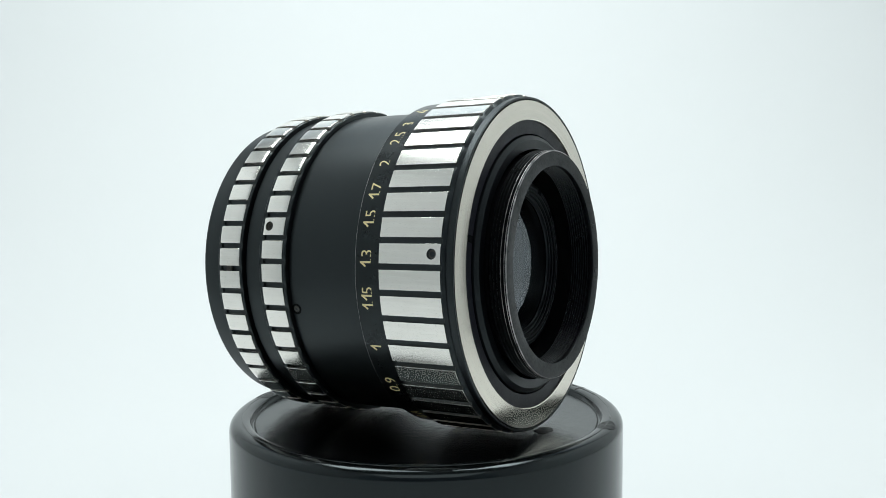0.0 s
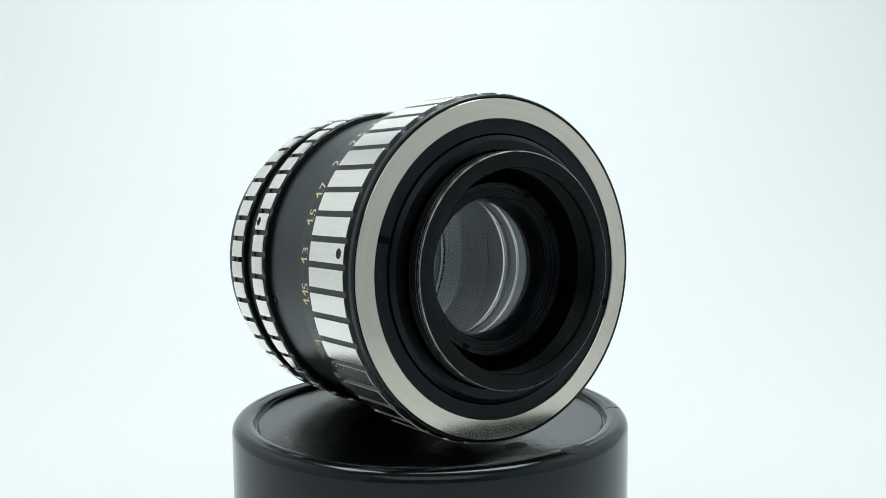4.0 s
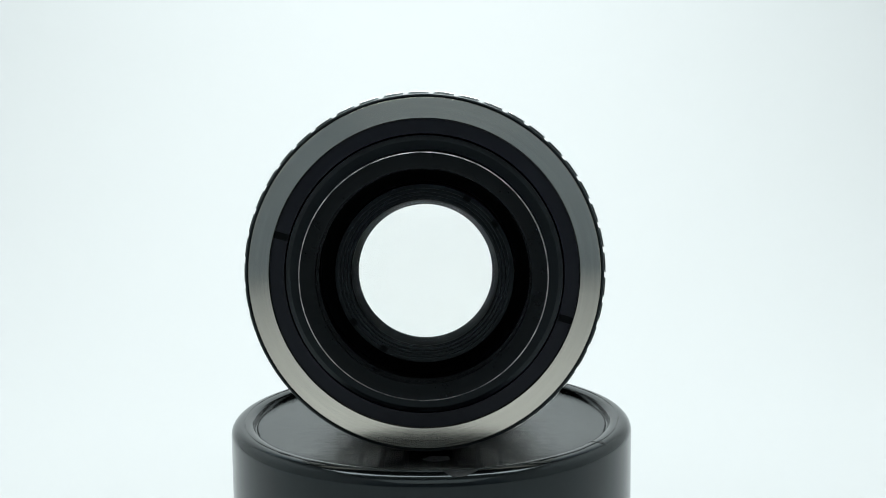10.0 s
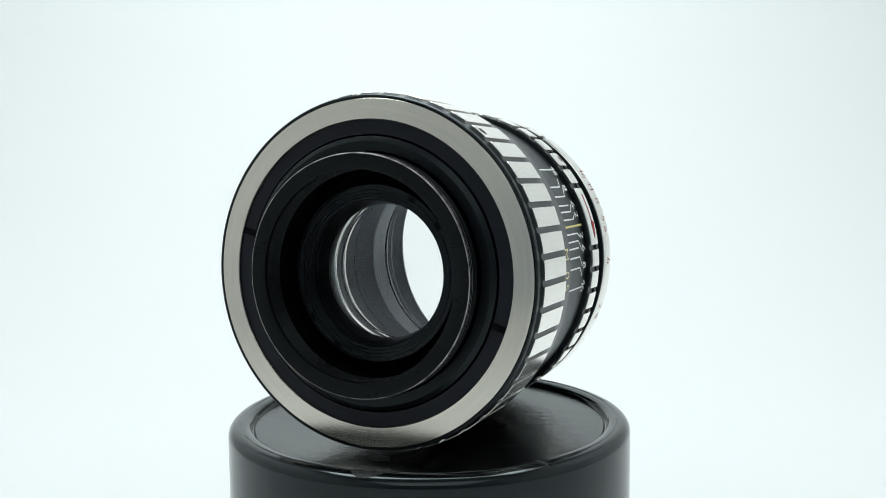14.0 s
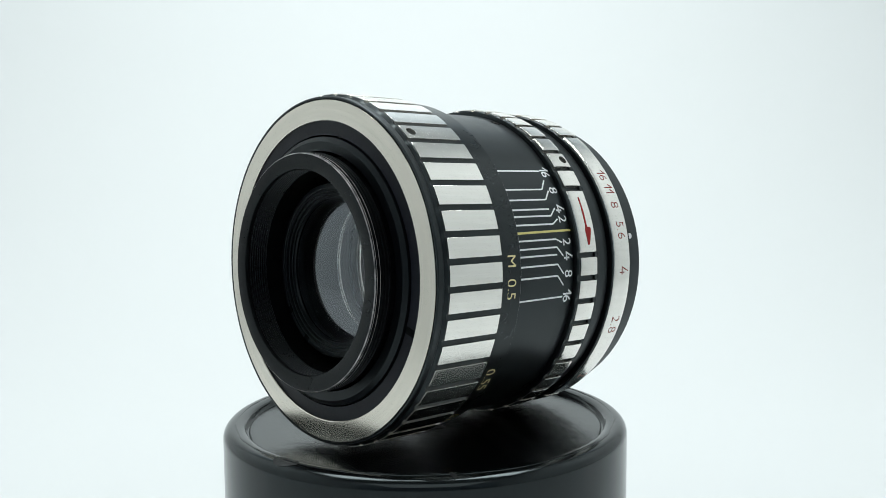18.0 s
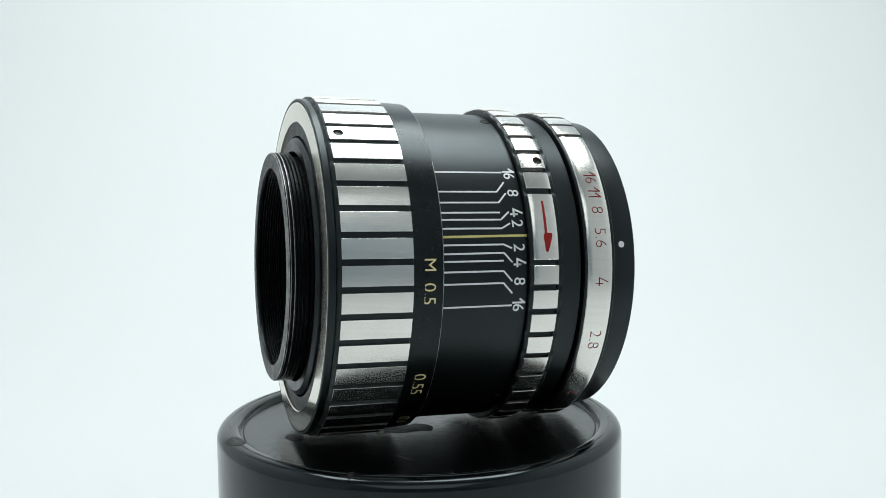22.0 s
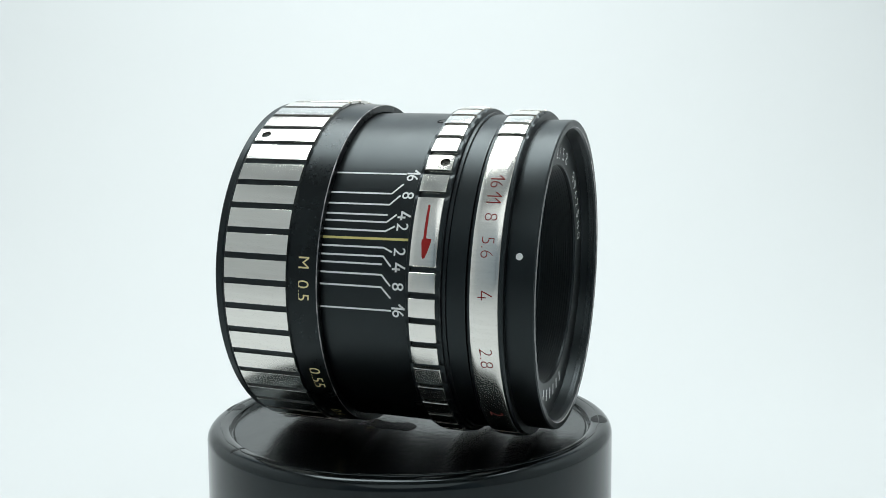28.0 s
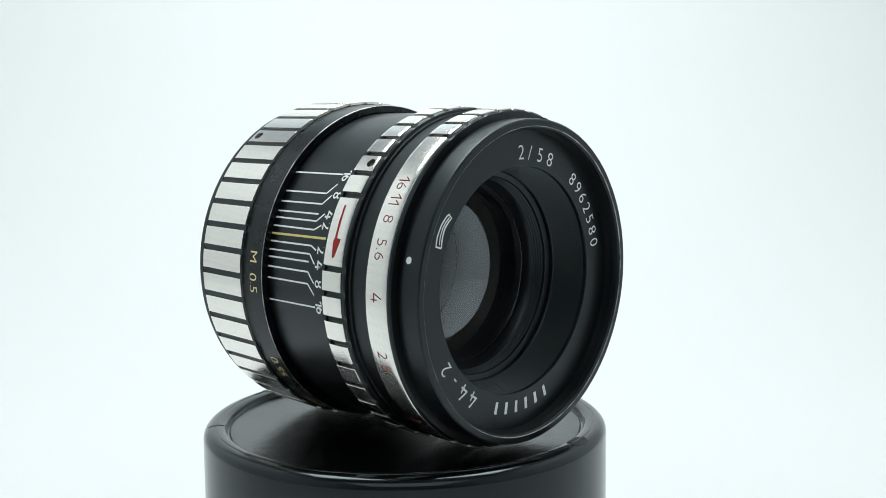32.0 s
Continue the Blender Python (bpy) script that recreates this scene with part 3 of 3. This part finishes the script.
    # name ring
    name = turned("name_ring", [(19.82, 51.90), (19.97, 52.00), (26.16, 52.00), (26.16, 51.11), (19.82, 51.11)], BLACK)
    for text, phi in (("2", 89.0), ("/", 95.2), ("5", 102.6), ("8", 110.2)):
        part("numeral", on_disc(lettering(text, 2.5), 22.15, phi, 52.00), WHITE_INK, name, "white engraved character")
    for i, text in enumerate("8962580"):
        part("numeral", on_disc(lettering(text, 2.35), 22.50, 130.2 + 6.1 * i, 52.00), WHITE_INK, name, "white engraved numeral")
    for text, phi in (("4", -58.0), ("4", -50.5), ("-", -42.5), ("2", -34.5)):
        part("numeral", on_disc(lettering(text, 2.5), 22.20, phi, 52.00), WHITE_INK, name, "white engraved character")
    for i in range(6):
        part("letter_bar", on_disc(bar_shape(0.7, 2.1), 22.20, -110.5 + 7.0 * i, 52.00), WHITE_INK, name, "plain white bar")
    part("maker_mark", on_disc(mark_shape(), 21.60, 27.6, 52.00), WHITE_INK, name, "white outlined mark")

    # baffle and front element
    turned("front_baffle", [(19.82, 51.80)] + rills(19.77, 51.61, 18.65, 45.1, 15, 0.32) + [(18.65, 45.0), (18.75, 44.1), (18.2, 43.95), (17.85, 43.75)] + rills(17.78, 43.5, 17.2, 41.0, 5, 0.34)
           + [(17.1, 40.8), (16.75, 39.6), (16.62, 37.26), (21.31, 37.26), (21.31, 51.80)], BAFFLE, sharp=30)
    # One bore in two parts: dark in front, lightened behind for the reflections.
    turned("front_tube", [(16.52, 38.82), (16.25, 35.31), (16.05, 33.30), (17.10, 33.30), (17.15, 38.82)], BAFFLE)
    turned("inner_tube", [(16.05, 33.28), (15.50, 29.40), (14.52, 24.42), (13.96, 19.45), (13.30, 14.53), (12.30, 8.01), (14.60, 8.01), (17.05, 19.45), (17.10, 33.28)], TUBE_GREY)
    # Added rings, shaped to draw the arcs that the inner edges reflect.
    for s, q, w in ((13.2, 12.75, 0.16), (17.6, 13.35, 0.28)):
        turned("glint_ring", [(q + 0.05, s - w - 0.1), (q, s - w), (q, s + w), (q + 0.05, s + w + 0.1), (q + 0.5, s + w + 0.14), (q + 0.5, s - w - 0.14)], STEEL, "thin polished ring added for the bright arcs between the glass elements", sharp=60)

    # mount side
    turned("mount_flange", [(23.8, 0.45), (26.2, 0.45), (26.22, 0.9), (26.22, 3.0), (23.8, 3.0)], BLUE_BLACK)
    turned("mount_shoulder", [(21.0, 2.8), (21.0, -0.35), (22.62, -0.4), (22.72, -0.35), (23.45, 0.15), (23.5, 0.4), (23.5, 2.8)], MOUNT_BLACK)
    tube = turned("mount_thread", [(18.7, 9.0), (18.7, 0.75), (18.05, 0.45)] + ridges(17.82, 0.3, 17.82, -3.5, 8, 0.22) + [(17.74, -3.83), (17.87, -4.23), (18.07, -4.3), (20.44, -4.3), (20.62, -4.16)]
           + thread(20.68, -4.03, -0.8, 5, 0.38) + [(20.0, -0.5), (20.0, 3.0), (20.3, 9.0)], WORN, sharp=30)
    recoat_faces(tube, lambda r, s, n: 20.45 < r and s < -4.15 or r > 20.66 and s < -2.7)
    steps = [(15.35, 2.1), (14.5, 2.15), (13.9, 2.5), (13.35, 2.85), (12.8, 3.2)]
    outline = [(15.6, 10.0)]
    for (q, h), (q2, h2) in zip(steps, steps[1:]):
        outline += [(q, h + 0.12), (q - 0.07, h + 0.02), (q2 + 0.16, h - 0.03), (q2 + 0.08, h + 0.03), (q2 + 0.06, h2 + 0.1)]
    cell = turned("rear_cell", outline + [(12.8, 3.2), (12.65, 3.45), (12.75, 4.65), (12.8, 9.9)], MOUNT_BLACK)
    turned("rear_stop", [(12.7, 4.7), (11.5, 7.85), (11.8, 7.98), (12.78, 7.98)], MOUNT_BLACK, "smooth black ring inside the rear glass")
    stop = turned("light_baffle", [(15.75, 9.2), (15.85, 9.02), (18.9, 9.02), (18.9, 9.8), (15.75, 9.8)], BARE_BLACK)
    # Bright metal on the inner edge draws the glint along the stop.
    recoat_faces(stop, lambda r, s, n: 15.7 < r < 15.84 and s < 9.3)
    # Thin black plates in place of cut notches and slots: their shade as colour.
    for phi in (60.0, 35.0, 241.0, 214.0):
        part("notch_shade", slot_shape(0.9, 1.3), BARE_BLACK, cell, at=round_y(phi) @ Matrix.Translation((14.75 * MM, 2.1 * MM, 0)))
    for phi in (164.5, -18.0):
        part("slot_shade", slot_shape(2.4, 1.2), BARE_BLACK, root, at=up @ round_y(phi) @ Matrix.Translation((25.05 * MM, 0.44 * MM, 0)))

    # glass
    for nm, rr, s, bulge, thick, mt in (("middle_element", 12.6, 15.6, 1.6, 1.0, GLASS), ("inner_element", 14.4, 24.0, -1.8, 1.2, GLASS), ("front_element", 16.5, 39.4, 2.6, 1.8, OUTER_GLASS)):
        ob = part(nm, meniscus(rr, s, bulge, thick), mt, root, "coated glass element", up)
        ob.visible_shadow = False
        if mt is OUTER_GLASS:
            outer_face(ob, 1)
        else:
            outer_face(ob, -1, INNER_FACE)
    ob = part("rear_element", meniscus(12.6, 4.6, -1.32, 1.0, -2.0), OUTER_GLASS, root, "coated convex glass element", up)
    ob.visible_shadow = False
    outer_face(ob, -1)
    return root


def screw(parent, r, phi, s, size=0.72, deep=0.6):
    """A small slotted grub screw, sunk in its hole."""
    at = round_y(phi) @ Matrix.Translation(((r - deep) * MM, s * MM, 0)) @ Matrix.Rotation(radians(-90), 4, "Z")
    bm = lathe([(0.0, 0.0), (size * 0.28, 0.0), (size * 0.34, 0.14), (size * 0.8, 0.16), (size * 0.97, 0.05), (size * 0.97, -0.2), (0.0, -0.2)], 20)
    part("grub_screw", bm, DARK_STEEL, parent, "small dark grub screw in its hole", at)


def slot_shape(w, d):
    bm = bmesh.new()
    bmesh.ops.create_cube(bm, size=1.0)
    for vtx in bm.verts:
        vtx.co = Vector((vtx.co.x * w, vtx.co.y * 0.1, vtx.co.z * d)) * MM
    return bm


def meniscus(r, s, bulge, thick, low_bulge=None):
    """A curved glass disc; bulge towards the front is positive."""
    n = 28
    top = [(r * i / n, s + bulge * (1 - (i / n) ** 2)) for i in range(n + 1)]
    low = [(r * i / n, s - thick + (bulge if low_bulge is None else low_bulge) * (1 - (i / n) ** 2)) for i in range(n + 1)]
    return lathe(low + top[::-1], 192, True)


def dot_shape(r):
    bm = bmesh.new()
    bmesh.ops.create_circle(bm, cap_ends=True, segments=20, radius=r)
    for vtx in bm.verts:
        vtx.co.z = 0.04
    return bm


def bar_shape(w, h):
    bm = bmesh.new()
    bmesh.ops.create_grid(bm, x_segments=3, y_segments=3, size=0.5)
    for vtx in bm.verts:
        vtx.co = Vector((vtx.co.x * w, vtx.co.y * h, 0.05))
    return bm


def polygon(points, depth=0.05):
    bm = bmesh.new()
    bm.faces.new([bm.verts.new((x, y, depth)) for x, y in points])
    bmesh.ops.triangulate(bm, faces=bm.faces)
    return bm


def arrow_shape():
    """A thin shaft with a one-sided head, reading along x."""
    return polygon([(-4.45, -0.16), (-4.4, 0.2), (-1.6, 0.24), (1.15, 0.26), (1.25, 1.12), (1.7, 1.12), (2.6, 0.88), (3.5, 0.6), (4.3, 0.3), (4.45, -0.02), (4.1, -0.2), (2.0, -0.42), (1.5, -0.42), (1.2, -0.2), (-1.6, -0.2)])


def mark_shape():
    """A leaf-shaped outline with a rib."""
    bm = stroke([(-2.85, -0.55), (-2.95, 0.7), (-1.5, 1.0), (0.3, 1.0), (1.9, 0.72), (2.65, 0.4), (2.45, -0.5), (1.6, -0.2), (0.2, 0.05), (-1.3, -0.15), (-2.85, -0.55)], 0.3)
    rib = stroke([(-2.5, 0.05), (-1.2, 0.4), (0.3, 0.5), (1.4, 0.3), (2.3, 0.0)], 0.22, 0.055)
    me = bpy.data.meshes.new("rib")
    rib.to_mesh(me)
    rib.free()
    bm.from_mesh(me)
    bpy.data.meshes.remove(me)
    return bm


pot = make_pot()
lens = make_lens()

# ---- the turntable's angle, every half second ----
TURN = [58.21, 55.20, 52.22, 49.11, 45.98, 42.83, 39.66, 36.52, 33.38, 30.26, 27.17, 24.17, 21.25, 18.49, 15.75, 12.94, 10.03, 7.02, 3.93, 0.75, -2.45, -5.56, -8.56, -11.47, -14.25, -17.02, -19.81, -22.64, -25.52, -28.23, -31.05, -33.97, -36.99, -40.10, -43.28, -46.12, -48.93, -51.72, -54.50, -57.22, -60.08, -63.13, -66.32, -69.72, -73.03, -76.01, -78.91, -81.98, -85.20, -88.58, -91.87, -94.95, -98.03, -101.13, -104.25, -107.40, -110.60, -113.94, -117.18, -120.27, -123.18, -126.00, -129.00, -132.10, -135.16]


def motions():
    pot_at = pose(POT_X * MM, POT_Y * MM, 0)
    lens_at = pose(LENS_X * MM, LENS_Y * MM, LENS_Z * MM + Z0) @ pose(0, 0, 0, LENS_TILT) @ pose(0, 0, -FOOT * MM)
    rows = [(0.5 * i, pose(0, 0, 0, 0, 0, a)) for i, a in enumerate(TURN)]
    walk(pot, [(t, m @ pot_at) for t, m in rows])
    walk(lens, [(t, m @ lens_at) for t, m in rows])


motions()
